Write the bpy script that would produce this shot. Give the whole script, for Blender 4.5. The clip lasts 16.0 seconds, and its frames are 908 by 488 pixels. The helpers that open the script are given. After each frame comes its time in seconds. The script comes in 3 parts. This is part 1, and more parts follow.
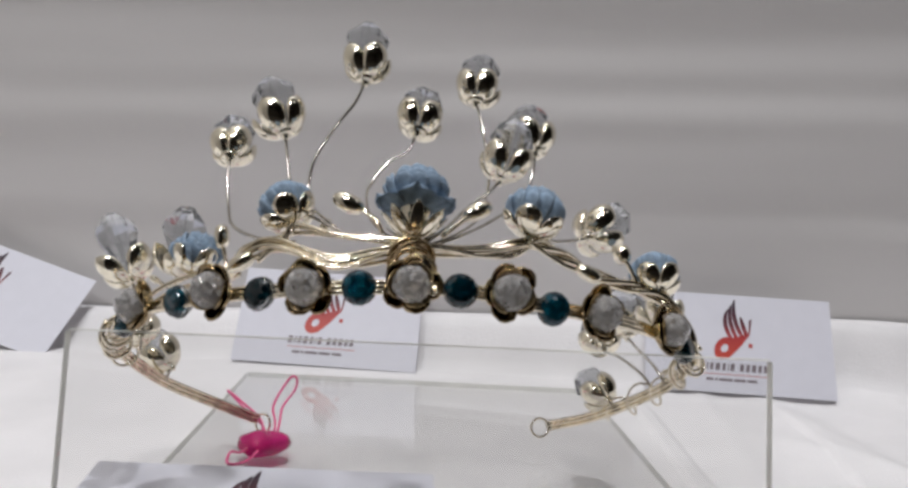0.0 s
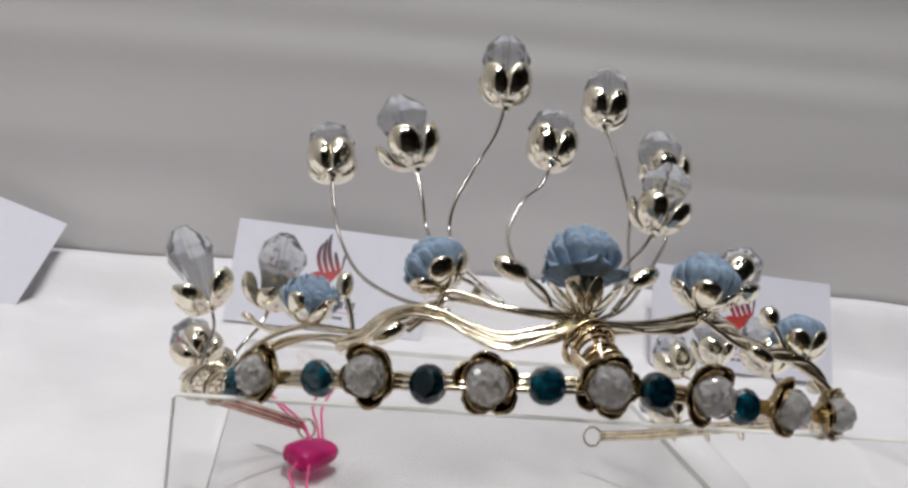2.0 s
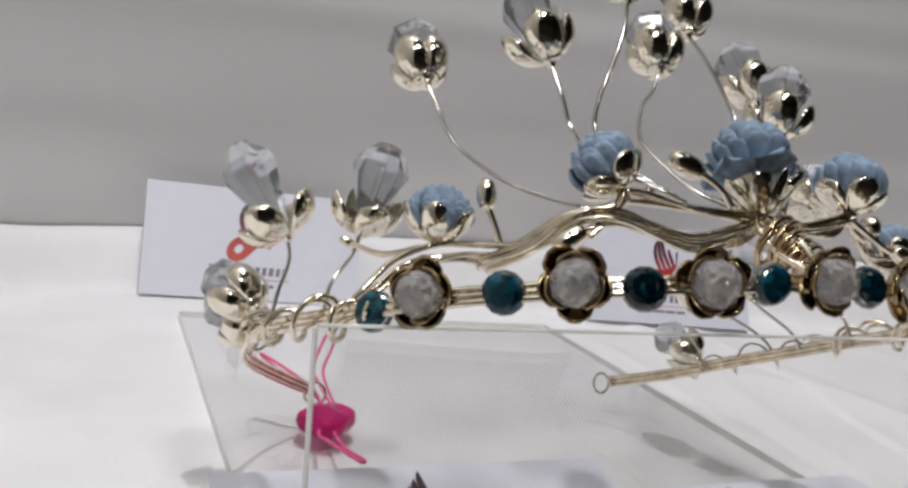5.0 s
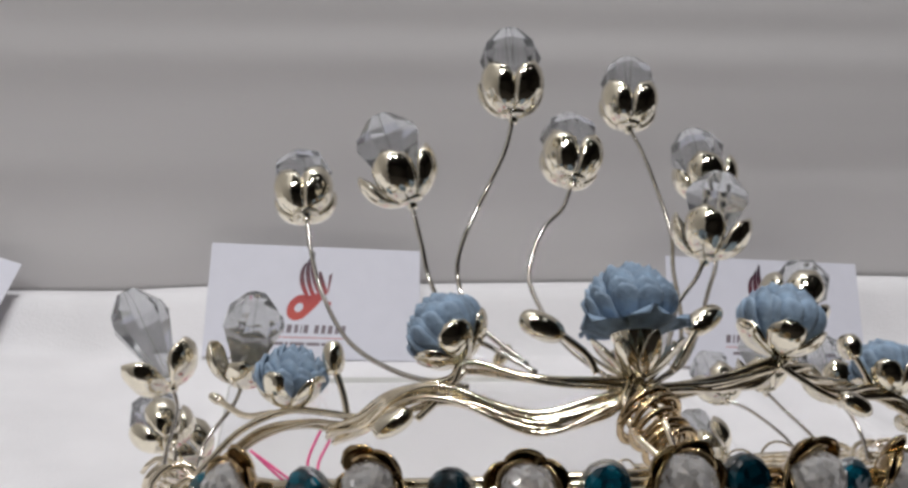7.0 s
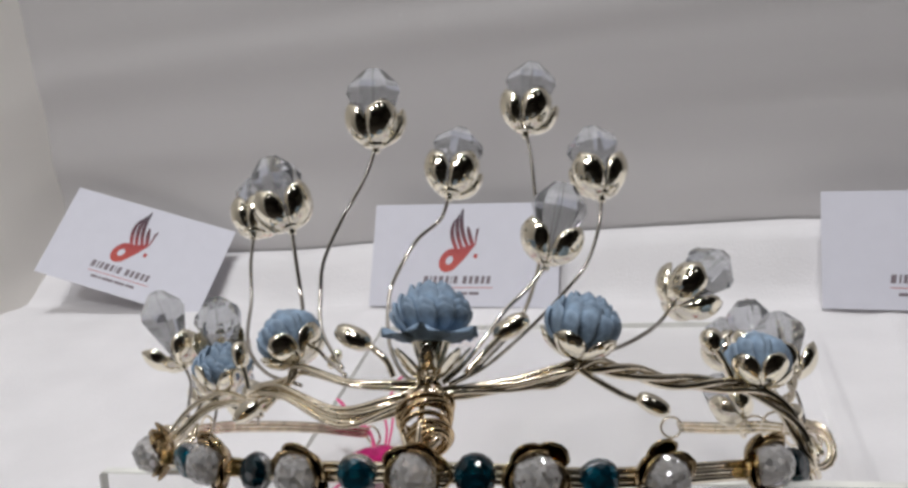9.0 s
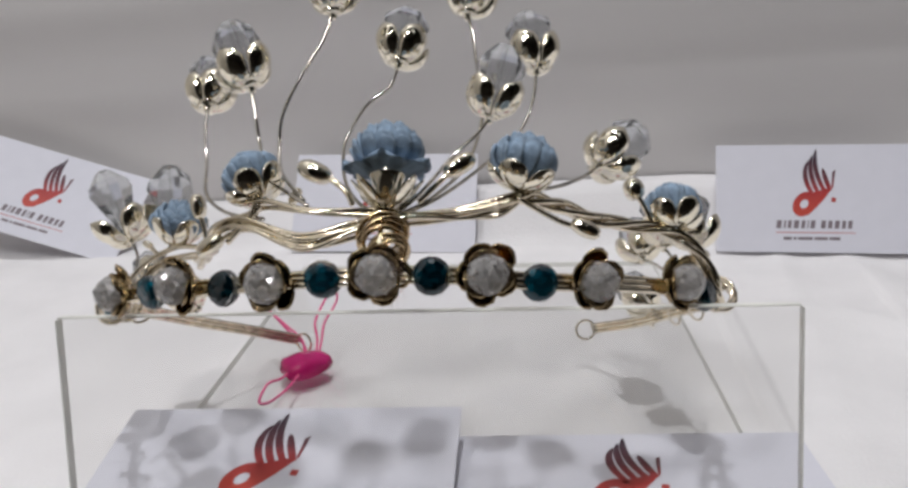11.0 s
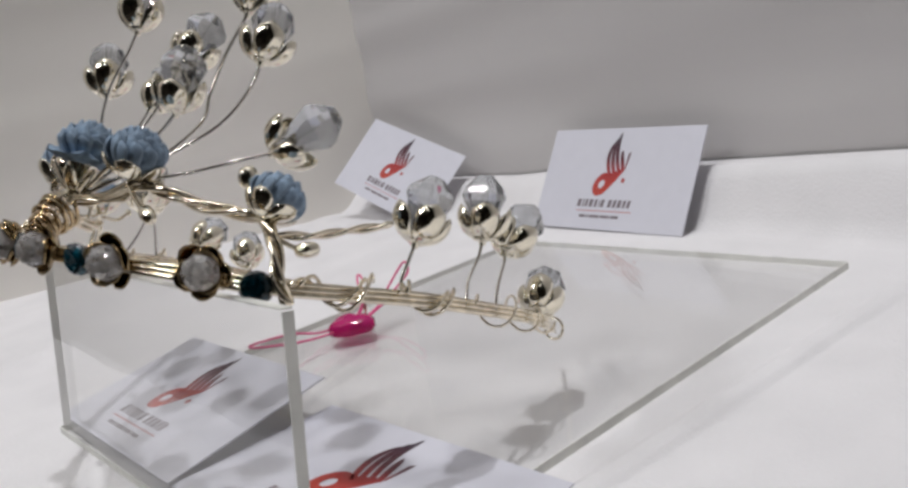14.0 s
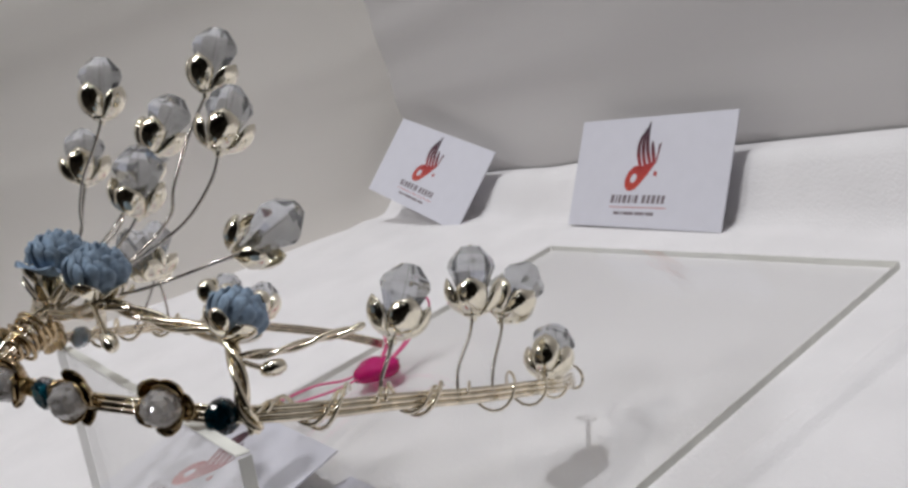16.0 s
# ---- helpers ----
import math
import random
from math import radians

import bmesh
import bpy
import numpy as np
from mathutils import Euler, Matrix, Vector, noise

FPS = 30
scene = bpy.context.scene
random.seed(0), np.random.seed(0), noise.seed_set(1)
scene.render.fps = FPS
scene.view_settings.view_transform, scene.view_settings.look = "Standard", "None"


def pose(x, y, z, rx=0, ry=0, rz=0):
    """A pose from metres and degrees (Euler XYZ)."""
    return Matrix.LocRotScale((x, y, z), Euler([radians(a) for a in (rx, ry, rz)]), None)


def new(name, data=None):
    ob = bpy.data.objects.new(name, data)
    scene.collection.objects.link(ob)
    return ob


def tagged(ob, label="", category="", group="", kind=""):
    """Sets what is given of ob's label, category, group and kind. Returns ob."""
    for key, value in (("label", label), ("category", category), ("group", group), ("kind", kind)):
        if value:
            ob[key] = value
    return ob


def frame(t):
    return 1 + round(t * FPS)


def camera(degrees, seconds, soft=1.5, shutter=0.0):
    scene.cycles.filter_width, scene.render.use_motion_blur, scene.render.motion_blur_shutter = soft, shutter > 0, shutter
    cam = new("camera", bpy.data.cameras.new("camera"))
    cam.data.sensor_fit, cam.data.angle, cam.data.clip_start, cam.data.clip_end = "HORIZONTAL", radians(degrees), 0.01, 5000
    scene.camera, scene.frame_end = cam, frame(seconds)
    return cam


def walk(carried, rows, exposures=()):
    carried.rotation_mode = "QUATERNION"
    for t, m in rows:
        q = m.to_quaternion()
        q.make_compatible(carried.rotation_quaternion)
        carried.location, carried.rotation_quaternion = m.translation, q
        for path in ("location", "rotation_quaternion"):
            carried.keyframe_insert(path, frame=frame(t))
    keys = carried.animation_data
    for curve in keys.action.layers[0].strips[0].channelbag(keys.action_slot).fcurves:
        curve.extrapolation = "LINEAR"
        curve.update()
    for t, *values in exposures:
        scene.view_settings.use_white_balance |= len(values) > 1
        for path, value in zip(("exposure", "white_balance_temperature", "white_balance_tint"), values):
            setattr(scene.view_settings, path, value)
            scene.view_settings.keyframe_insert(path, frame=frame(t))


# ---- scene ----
cam = camera(55.79, 16.0, soft=2.9)
# seconds; eye in metres; turns in degrees
ROWS = [
    (0.0, 0.00059, -0.0004, 0.09014, 86.57, -3.54, -0.04),
    (0.5, -0.01377, 0.0284, 0.09836, 85.35, -4.93, -5.55),
    (1.0, -0.02132, 0.04366, 0.11138, 80.11, -6.15, -6.64),
    (1.5, -0.03868, 0.03714, 0.12396, 79.24, -6.66, -6.92),
    (2.0, -0.05355, 0.02817, 0.11758, 79.85, -7.53, -6.27),
    (2.5, -0.05933, 0.02528, 0.11033, 81.59, -7.45, -6.76),
    (3.0, -0.07948, 0.0316, 0.09236, 83.29, -7.31, -11.24),
    (3.5, -0.09574, 0.04044, 0.08087, 84.25, -8.18, -15.45),
    (3.7, -0.09995, 0.04231, 0.07734, 84.33, -8.46, -16.92),
    (5.8, -0.10948, 0.06839, 0.09736, 79.87, -8.01, -20.16),
    (6.0, -0.10114, 0.06881, 0.09848, 79.76, -7.12, -18.24),
    (6.5, -0.07836, 0.067, 0.11131, 79.46, -5.25, -13.81),
    (7.0, -0.0536, 0.06419, 0.12192, 78.93, -3.42, -8.04),
    (7.5, -0.02767, 0.06427, 0.13023, 76.83, -1.32, -2.6),
    (8.0, -0.00229, 0.06564, 0.14239, 74.79, 1.88, 4.52),
    (8.2, 0.00648, 0.06664, 0.14525, 74.32, 2.84, 7.26),
    (10.3, 0.04492, 0.01188, 0.14225, 72.37, 5.75, 13.93),
    (10.5, 0.03265, 0.01258, 0.12692, 72.43, 4.75, 9.98),
    (11.0, 0.02415, 0.02262, 0.11785, 74.03, 2.21, 6.16),
    (11.5, 0.0766, 0.01517, 0.11738, 75.95, 2.43, 14.74),
    (12.0, 0.12338, 0.02248, 0.11513, 76.76, 3.26, 26.82),
    (12.5, 0.15243, 0.04924, 0.11667, 76.87, 4.04, 35.86),
    (13.0, 0.17943, 0.0799, 0.10427, 75.79, 6.16, 41.82),
    (13.5, 0.19879, 0.10199, 0.0939, 76.19, 8.59, 46.55),
    (14.0, 0.20976, 0.12471, 0.09668, 76.98, 10.52, 50.63),
    (14.5, 0.21181, 0.14941, 0.09866, 77.85, 11.69, 52.8),
    (15.0, 0.21391, 0.16456, 0.10539, 76.78, 13.9, 53.77),
    (15.5, 0.21426, 0.16486, 0.10689, 75.07, 16.09, 54.4),
    (16.0, 0.20877, 0.15738, 0.11502, 74.64, 17.38, 54.03),
]
walk(cam, [(t, pose(*p)) for t, *p in ROWS], [(0.0, 0.06), (3.6, 0.08), (6.0, 0.0), (8.0, -0.05), (10.5, -0.05), (12.5, -0.06), (14.0, -0.07), (16.0, -0.12)])

# ---- world and lamps ----
world = bpy.data.worlds.new("room_air")
world.use_nodes = True
world.node_tree.nodes["Background"].inputs[0].default_value = (1.0, 0.97, 0.93, 1)
world.node_tree.nodes["Background"].inputs[1].default_value = 0.02
scene.world = world


def lamp(name, x, y, z, size, watts, colour=(0.965, 0.98, 1.02)):
    data = bpy.data.lights.new(name, "AREA")
    data.shape, data.size, data.energy, data.color = "DISK", size, watts, colour
    ob = new(name, data)
    ob.matrix_world = pose(x, y, z)
    return ob


lamp("unseen_overhead_lamp", -0.03, 0.28, 1.78, 0.07, 9.5)
lamp("unseen_overhead_lamp", 0.14, 0.12, 1.78, 0.07, 2.6)
# three more unseen lamps, added as fill to balance the wall brightness
lamp("unseen_overhead_lamp", 0.85, -0.30, 1.78, 0.24, 0.4)
lamp("unseen_overhead_lamp", -0.72, -1.1, 1.78, 0.30, 13.0)
lamp("unseen_overhead_lamp", 0.0, -0.75, 1.78, 0.24, 7.2, (1.0, 0.98, 0.96))


# ---- materials ----
def material(name, colour, rough=0.5, metal=0.0, glass=0.0, ior=1.5, spots=0.0, scale=60.0, bump=0.0, bump_scale=200.0, sheen=0.0, stretch=(1, 1, 1), coat=0.0):
    m = bpy.data.materials.new(name)
    m.use_nodes = True
    t = m.node_tree
    b = t.nodes["Principled BSDF"]
    b.inputs["Base Color"].default_value = (*colour, 1)
    b.inputs["Roughness"].default_value = rough
    b.inputs["Metallic"].default_value = metal
    b.inputs["Transmission Weight"].default_value = glass
    b.inputs["IOR"].default_value = ior
    b.inputs["Sheen Weight"].default_value = sheen
    b.inputs["Coat Weight"].default_value = coat
    if spots or bump:
        place = t.nodes.new("ShaderNodeTexCoord")
        fit = t.nodes.new("ShaderNodeMapping")
        fit.inputs["Scale"].default_value = stretch
        t.links.new(place.outputs["Object"], fit.inputs["Vector"])
    if spots:
        n = t.nodes.new("ShaderNodeTexNoise")
        n.inputs["Scale"].default_value, n.inputs["Detail"].default_value = scale, 5
        ramp = t.nodes.new("ShaderNodeMapRange")
        ramp.inputs["From Min"].default_value, ramp.inputs["From Max"].default_value = 0.3, 0.7
        ramp.inputs["To Min"].default_value, ramp.inputs["To Max"].default_value = 1 - spots, 1 + spots * 0.6
        mix = t.nodes.new("ShaderNodeVectorMath")
        mix.operation = "SCALE"
        mix.inputs[0].default_value = colour
        t.links.new(fit.outputs[0], n.inputs["Vector"])
        t.links.new(n.outputs["Fac"], ramp.inputs["Value"])
        t.links.new(ramp.outputs[0], mix.inputs["Scale"])
        t.links.new(mix.outputs[0], b.inputs["Base Color"])
    if bump:
        n = t.nodes.new("ShaderNodeTexNoise")
        n.inputs["Scale"].default_value, n.inputs["Detail"].default_value = bump_scale, 4
        k = t.nodes.new("ShaderNodeBump")
        k.inputs["Strength"].default_value, k.inputs["Distance"].default_value = bump, 0.001
        t.links.new(fit.outputs[0], n.inputs["Vector"])
        t.links.new(n.outputs["Fac"], k.inputs["Height"])
        t.links.new(k.outputs[0], b.inputs["Normal"])
    return m


def cut_glass(name, dark, light, scale, tilt, glass, rough, power, ior=1.55):
    """Glass broken into small flat facets, each with its own slope and tint. The tint paints in sparkle and inner
    reflections.
    """
    m = material(name, light, rough, 0.0, glass, ior)
    t = m.node_tree
    b = t.nodes["Principled BSDF"]
    place, cells, centre, lean, form, add, unit, part_of, curve, tint = (t.nodes.new("ShaderNode" + k) for k in ("TexCoord", "TexVoronoi", "VectorMath", "VectorMath", "NewGeometry", "VectorMath", "VectorMath", "SeparateColor", "Math", "Mix"))
    cells.inputs["Scale"].default_value = scale
    centre.operation, lean.operation, add.operation, unit.operation = "SUBTRACT", "SCALE", "ADD", "NORMALIZE"
    centre.inputs[1].default_value = (0.5, 0.5, 0.5)
    lean.inputs["Scale"].default_value = tilt
    curve.operation = "POWER"
    curve.inputs[1].default_value = power
    tint.data_type = "RGBA"
    tint.inputs[6].default_value, tint.inputs[7].default_value = (*dark, 1), (*light, 1)
    t.links.new(place.outputs["Object"], cells.inputs["Vector"])
    t.links.new(cells.outputs["Color"], centre.inputs[0])
    t.links.new(centre.outputs[0], lean.inputs[0])
    t.links.new(lean.outputs[0], add.inputs[0])
    t.links.new(form.outputs["Normal"], add.inputs[1])
    t.links.new(add.outputs[0], unit.inputs[0])
    t.links.new(unit.outputs[0], b.inputs["Normal"])
    t.links.new(cells.outputs["Color"], part_of.inputs[0])
    t.links.new(part_of.outputs[0], curve.inputs[0])
    t.links.new(curve.outputs[0], tint.inputs[0])
    t.links.new(tint.outputs[2], b.inputs["Base Color"])
    return m


GOLD = material("pale_gold", (0.88, 0.82, 0.675), 0.07, 1.0, spots=0.14, scale=300, bump=0.16, bump_scale=330)
WIRE = material("gold_wire", (0.84, 0.755, 0.60), 0.075, 1.0, spots=0.26, scale=350, bump=0.10, bump_scale=500)
STEM = material("silvery_wire", (0.56, 0.53, 0.48), 0.1, 1.0, spots=0.2, scale=300)
ANTIQUE = material("antique_gold", (0.42, 0.31, 0.17), 0.09, 1.0, spots=0.35, scale=300)
BRONZE = material("brown_gold_wire", (0.60, 0.46, 0.28), 0.08, 1.0, spots=0.3, scale=350)
CRYSTAL = material("smoky_crystal", (0.665, 0.675, 0.695), 0.03, 0.0, 0.86, 1.27, spots=0.05, scale=500, coat=0.2)
CRACKLE = cut_glass("crackled_crystal", (0.62, 0.59, 0.57), (1.0, 0.98, 0.97), 1000, 1.1, 0.68, 0.06, 0.65)
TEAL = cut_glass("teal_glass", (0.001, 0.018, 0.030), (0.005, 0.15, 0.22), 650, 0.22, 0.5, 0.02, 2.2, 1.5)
# object colour scales each bead's base colour, standing in for light it catches
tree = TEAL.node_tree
each, caught_light, tone = (tree.nodes.new("ShaderNode" + k) for k in ("ObjectInfo", "SeparateColor", "VectorMath"))
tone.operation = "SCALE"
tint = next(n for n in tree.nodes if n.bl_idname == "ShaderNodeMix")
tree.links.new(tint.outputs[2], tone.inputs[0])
tree.links.new(each.outputs["Color"], caught_light.inputs[0])
tree.links.new(caught_light.outputs[0], tone.inputs["Scale"])
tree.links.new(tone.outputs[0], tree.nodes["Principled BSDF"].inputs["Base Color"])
CLEAR = material("clear_setting", (0.85, 0.87, 0.88), 0.08, 0.0, 0.9, 1.4)
BLUE = material("blue_clay", (0.24, 0.33, 0.44), 0.8, spots=0.42, scale=420, bump=0.45, bump_scale=800)
# paler, rubbed edges of the clay petals
tree = BLUE.node_tree
form, rub, paler = (tree.nodes.new("ShaderNode" + k) for k in ("NewGeometry", "MapRange", "Mix"))
rub.inputs["From Min"].default_value, rub.inputs["From Max"].default_value, rub.inputs["To Max"].default_value = 0.53, 0.72, 0.55
paler.data_type = "RGBA"
paler.inputs[7].default_value = (0.42, 0.50, 0.58, 1)
clay = tree.nodes["Principled BSDF"].inputs["Base Color"]
tree.links.new(clay.links[0].from_socket, paler.inputs[6])
tree.links.new(form.outputs["Pointiness"], rub.inputs["Value"])
tree.links.new(rub.outputs[0], paler.inputs[0])
tree.links.new(paler.outputs[2], clay)
PINK = material("pink_plastic", (0.78, 0.03, 0.26), 0.12, 0.0, 0.55, 1.35, spots=0.15, scale=260)
THREAD = material("pink_thread", (0.80, 0.10, 0.28), 0.6, spots=0.15, scale=600)
ACRYLIC = bpy.data.materials.new("clear_acrylic")
ACRYLIC.use_nodes = True
tree = ACRYLIC.node_tree
tree.nodes.remove(tree.nodes["Principled BSDF"])
see, shine, facing, power, mirror, blend = (tree.nodes.new("ShaderNode" + k) for k in ("BsdfTransparent", "BsdfGlossy", "LayerWeight", "Math", "MapRange", "MixShader"))
see.inputs[0].default_value = (0.985, 0.985, 0.982, 1)
shine.inputs["Roughness"].default_value = 0.02
facing.inputs["Blend"].default_value = 0.5
power.operation = "POWER"
power.inputs[1].default_value = 5
mirror.inputs["To Min"].default_value = 0.035
tree.links.new(facing.outputs["Facing"], power.inputs[0])
tree.links.new(power.outputs[0], mirror.inputs["Value"])
tree.links.new(mirror.outputs[0], blend.inputs[0])
tree.links.new(see.outputs[0], blend.inputs[1])
tree.links.new(shine.outputs[0], blend.inputs[2])
tree.links.new(blend.outputs[0], tree.nodes["Material Output"].inputs[0])
EDGE = material("sawn_acrylic_edge", (0.84, 0.835, 0.79), 0.35, 0.0, 0.25, 1.3, spots=0.1, scale=150)
CARD = material("card_stock", (0.68, 0.675, 0.74), 0.5, spots=0.02, scale=120, bump=0.03, bump_scale=900)
RED = material("red_print", (0.48, 0.048, 0.04), 0.45)
tree = RED.node_tree
where, axes, run, hue = (tree.nodes.new("ShaderNode" + k) for k in ("TexCoord", "SeparateXYZ", "MapRange", "ValToRGB"))
run.inputs["From Min"].default_value, run.inputs["From Max"].default_value = -0.006, 0.019
hue.color_ramp.elements[0].color, hue.color_ramp.elements[1].color = (0.50, 0.055, 0.035, 1), (0.035, 0.014, 0.03, 1)
for at, shade in ((0.35, (0.40, 0.03, 0.03)), (0.62, (0.11, 0.016, 0.026))):
    hue.color_ramp.elements.new(at).color = (*shade, 1)
tree.links.new(where.outputs["Object"], axes.inputs[0])
tree.links.new(axes.outputs["Y"], run.inputs["Value"])
tree.links.new(run.outputs[0], hue.inputs[0])
tree.links.new(hue.outputs[0], tree.nodes["Principled BSDF"].inputs["Base Color"])
INK = material("grey_print", (0.20, 0.16, 0.18), 0.5, spots=0.1, scale=200)
CLOTH = material("white_cloth", (0.82, 0.80, 0.805), 0.75, spots=0.05, scale=30, bump=0.32, bump_scale=1000, sheen=0.15)
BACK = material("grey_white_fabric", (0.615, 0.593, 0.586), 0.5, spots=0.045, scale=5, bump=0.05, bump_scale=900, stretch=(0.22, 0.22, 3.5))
# warmer fabric of the side wall; its extra lightness stands in for light
CREAM_LIT = material("lit_cream_fabric", (0.89, 0.855, 0.80), 0.55, spots=0.02, scale=5, bump=0.05, bump_scale=900, stretch=(0.22, 0.22, 3.5))
# near-black paints for the unseen hall, so polished metal picks up dark reflections
PLAIN = material("plain_paint", (0.034, 0.027, 0.021), 0.8, spots=0.05, scale=3)
CEIL = material("dark_ceiling_paint", (0.07, 0.068, 0.066), 0.8, spots=0.04, scale=3)


# ---- mesh helpers ----
WORLD = {}


def mesh_of(name, verts, faces, mat, smooth=True):
    me = bpy.data.meshes.new(name)
    me.from_pydata([tuple(v) for v in verts], [], faces)
    me.materials.append(mat)
    if smooth:
        me.polygons.foreach_set("use_smooth", [True] * len(me.polygons))
    me.update()
    return me


def thing(name, place, label, category, group="", kind=""):
    ob = new(name)
    ob.empty_display_size = 0.01
    ob.location = place
    WORLD[ob] = Matrix.Translation(place)
    return tagged(ob, label, category, group, kind)


def part(name, me, parent=None, m=None, label=""):
    """A mesh object at the pose m, under its thing or part."""
    ob = new(name, me)
    m = m or Matrix.Identity(4)
    WORLD[ob] = m
    ob.matrix_basis = m
    if parent:
        ob.parent = parent
        ob.matrix_parent_inverse = WORLD[parent].inverted()
    return tagged(ob, label)


def box(name, x0, x1, y0, y1, z0, z1, mat, bevel=0.0):
    bm = bmesh.new()
    bmesh.ops.create_cube(bm, size=1.0)
    for v in bm.verts:
        v.co = ((x0 + x1) / 2 + v.co.x * (x1 - x0), (y0 + y1) / 2 + v.co.y * (y1 - y0), (z0 + z1) / 2 + v.co.z * (z1 - z0))
    if bevel:
        bmesh.ops.bevel(bm, geom=bm.edges[:], offset=bevel, segments=2, affect="EDGES", profile=0.6)
    me = bpy.data.meshes.new(name)
    bm.to_mesh(me)
    bm.free()
    me.materials.append(mat)
    return me


def mm(*p):
    return Vector(p) * 0.001


def spline(points, steps=8):
    """A smooth line through the points."""
    p = [Vector(q) for q in points]
    p = [p[0] * 2 - p[1]] + p + [p[-1] * 2 - p[-2]]
    out = []
    for i in range(1, len(p) - 2):
        a, b, c, d = p[i - 1:i + 3]
        for s in range(steps):
            t = s / steps
            out.append(0.5 * (2 * b + (c - a) * t + (2 * a - 5 * b + 4 * c - d) * t * t + (3 * b - a - 3 * c + d) * t ** 3))
    return out + [p[-2]]


def frames(line):
    """A side and an up vector at each point of a line, carried along without twist."""
    out, up = [], None
    for i, q in enumerate(line):
        d = (line[min(i + 1, len(line) - 1)] - line[max(i - 1, 0)]).normalized()
        if up is None:
            up = Vector((0, 0, 1)) if abs(d.z) < 0.9 else Vector((1, 0, 0))
        side = d.cross(up).normalized()
        up = side.cross(d).normalized()
        out.append((side, up))
    return out


def tube_data(line, r, n=7, base=0, taper=1.0):
    verts, faces, fr = [], [], frames(line)
    last = len(line) - 1
    for i, q in enumerate(line):
        k = r * (1 + (taper - 1) * i / last)
        for j in range(n):
            a = 2 * math.pi * j / n
            verts.append(q + fr[i][0] * (k * math.cos(a)) + fr[i][1] * (k * math.sin(a)))
    for i in range(last):
        for j in range(n):
            a, b = i * n + j, i * n + (j + 1) % n
            faces.append((base + a, base + b, base + b + n, base + a + n))
    faces.append(tuple(base + j for j in reversed(range(n))))
    faces.append(tuple(base + last * n + j for j in range(n)))
    return verts, faces


def wire(name, points, r, mat, parent, steps=8, n=7, label="", taper=1.0):
    verts, faces = tube_data(spline(points, steps), r, n, taper=taper)
    return part(name, mesh_of(name, verts, faces, mat), parent, None, label)


def aim(place, axis, turn=0.0, size=1.0):
    """A pose at place with its z along axis."""
    q = Vector(axis).normalized().to_track_quat("Z", "Y")
    return Matrix.Translation(place) @ q.to_matrix().to_4x4() @ Matrix.Rotation(turn, 4, "Z") @ Matrix.Scale(size, 4)


def petal_mesh(name, mat, radius, height, half, start, end, thick=0.3, curl=0.0, point=0.0, wave=0.0, nu=8, nv=9, spoon=0.12, skew=0.0, shoulder=0.45):
    """A petal of a cup whose bottom is at the origin: a curved shell with a rounded or pointed tip. Millimetres."""
    verts, faces = [], []
    for side in (0, 1):
        for i in range(nv + 1):
            v = i / nv
            th = start + (end - start) * v
            w = max(0.0, 1 - max(0.0, (v - shoulder) / (1.01 - shoulder)) ** 2) ** 0.5
            w = w * (1 - point) + point * (1 - v) ** 0.8 * 1.02
            for j in range(nu + 1):
                u = 2 * j / nu - 1
                a = u * half * max(w, 0.02)
                r = radius * math.sin(th) * (1 + skew * u * w) + curl * v ** 3 - side * thick - spoon * radius * (u * w) ** 2 * min(1.0, 1.6 * v)
                z = height * (1 - math.cos(th)) + side * thick * 0.5 * math.cos(th) - 0.35 * curl * v ** 4 + wave * math.sin(3.1 * u + 2) * v * v
                verts.append(mm(r * math.cos(a), r * math.sin(a), z))
    m, k = nu + 1, (nu + 1) * (nv + 1)
    for i in range(nv):
        for j in range(nu):
            a = i * m + j
            faces.append((a, a + 1, a + m + 1, a + m))
            faces.append((k + a, k + a + m, k + a + m + 1, k + a + 1))
    rim = [j for j in range(m)] + [i * m + nu for i in range(1, nv + 1)] + [nv * m + j for j in range(nu - 1, -1, -1)] + [i * m for i in range(nv - 1, 0, -1)]
    for a, b in zip(rim, rim[1:] + rim[:1]):
        faces.append((b, a, k + a, k + b))
    return mesh_of(name, verts, faces, mat)


def turned_mesh(name, mat, profile, n=12, smooth=True, twist=0.0):
    """A turned body from (radius, height) in millimetres; twist staggers its facets."""
    verts, faces = [], []
    for i, (r, z) in enumerate(profile):
        for j in range(n):
            a = 2 * math.pi * (j + twist * (i % 2)) / n
            verts.append(mm(r * math.cos(a), r * math.sin(a), z))
    for i in range(len(profile) - 1):
        for j in range(n):
            a, b = i * n + j, i * n + (j + 1) % n
            if twist:
                if i % 2 == 0:
                    faces += [(a, b, a + n), (b, b + n, a + n)]
                else:
                    faces += [(a, b, b + n), (a, b + n, a + n)]
            else:
                faces.append((a, b, b + n, a + n))
    faces.append(tuple(reversed(range(n))))
    faces.append(tuple((len(profile) - 1) * n + j for j in range(n)))
    return mesh_of(name, verts, faces, mat, smooth)


# ---- the room ----
def setting(name, me, label, category):
    return tagged(part(name, me), label, category, kind="structure")


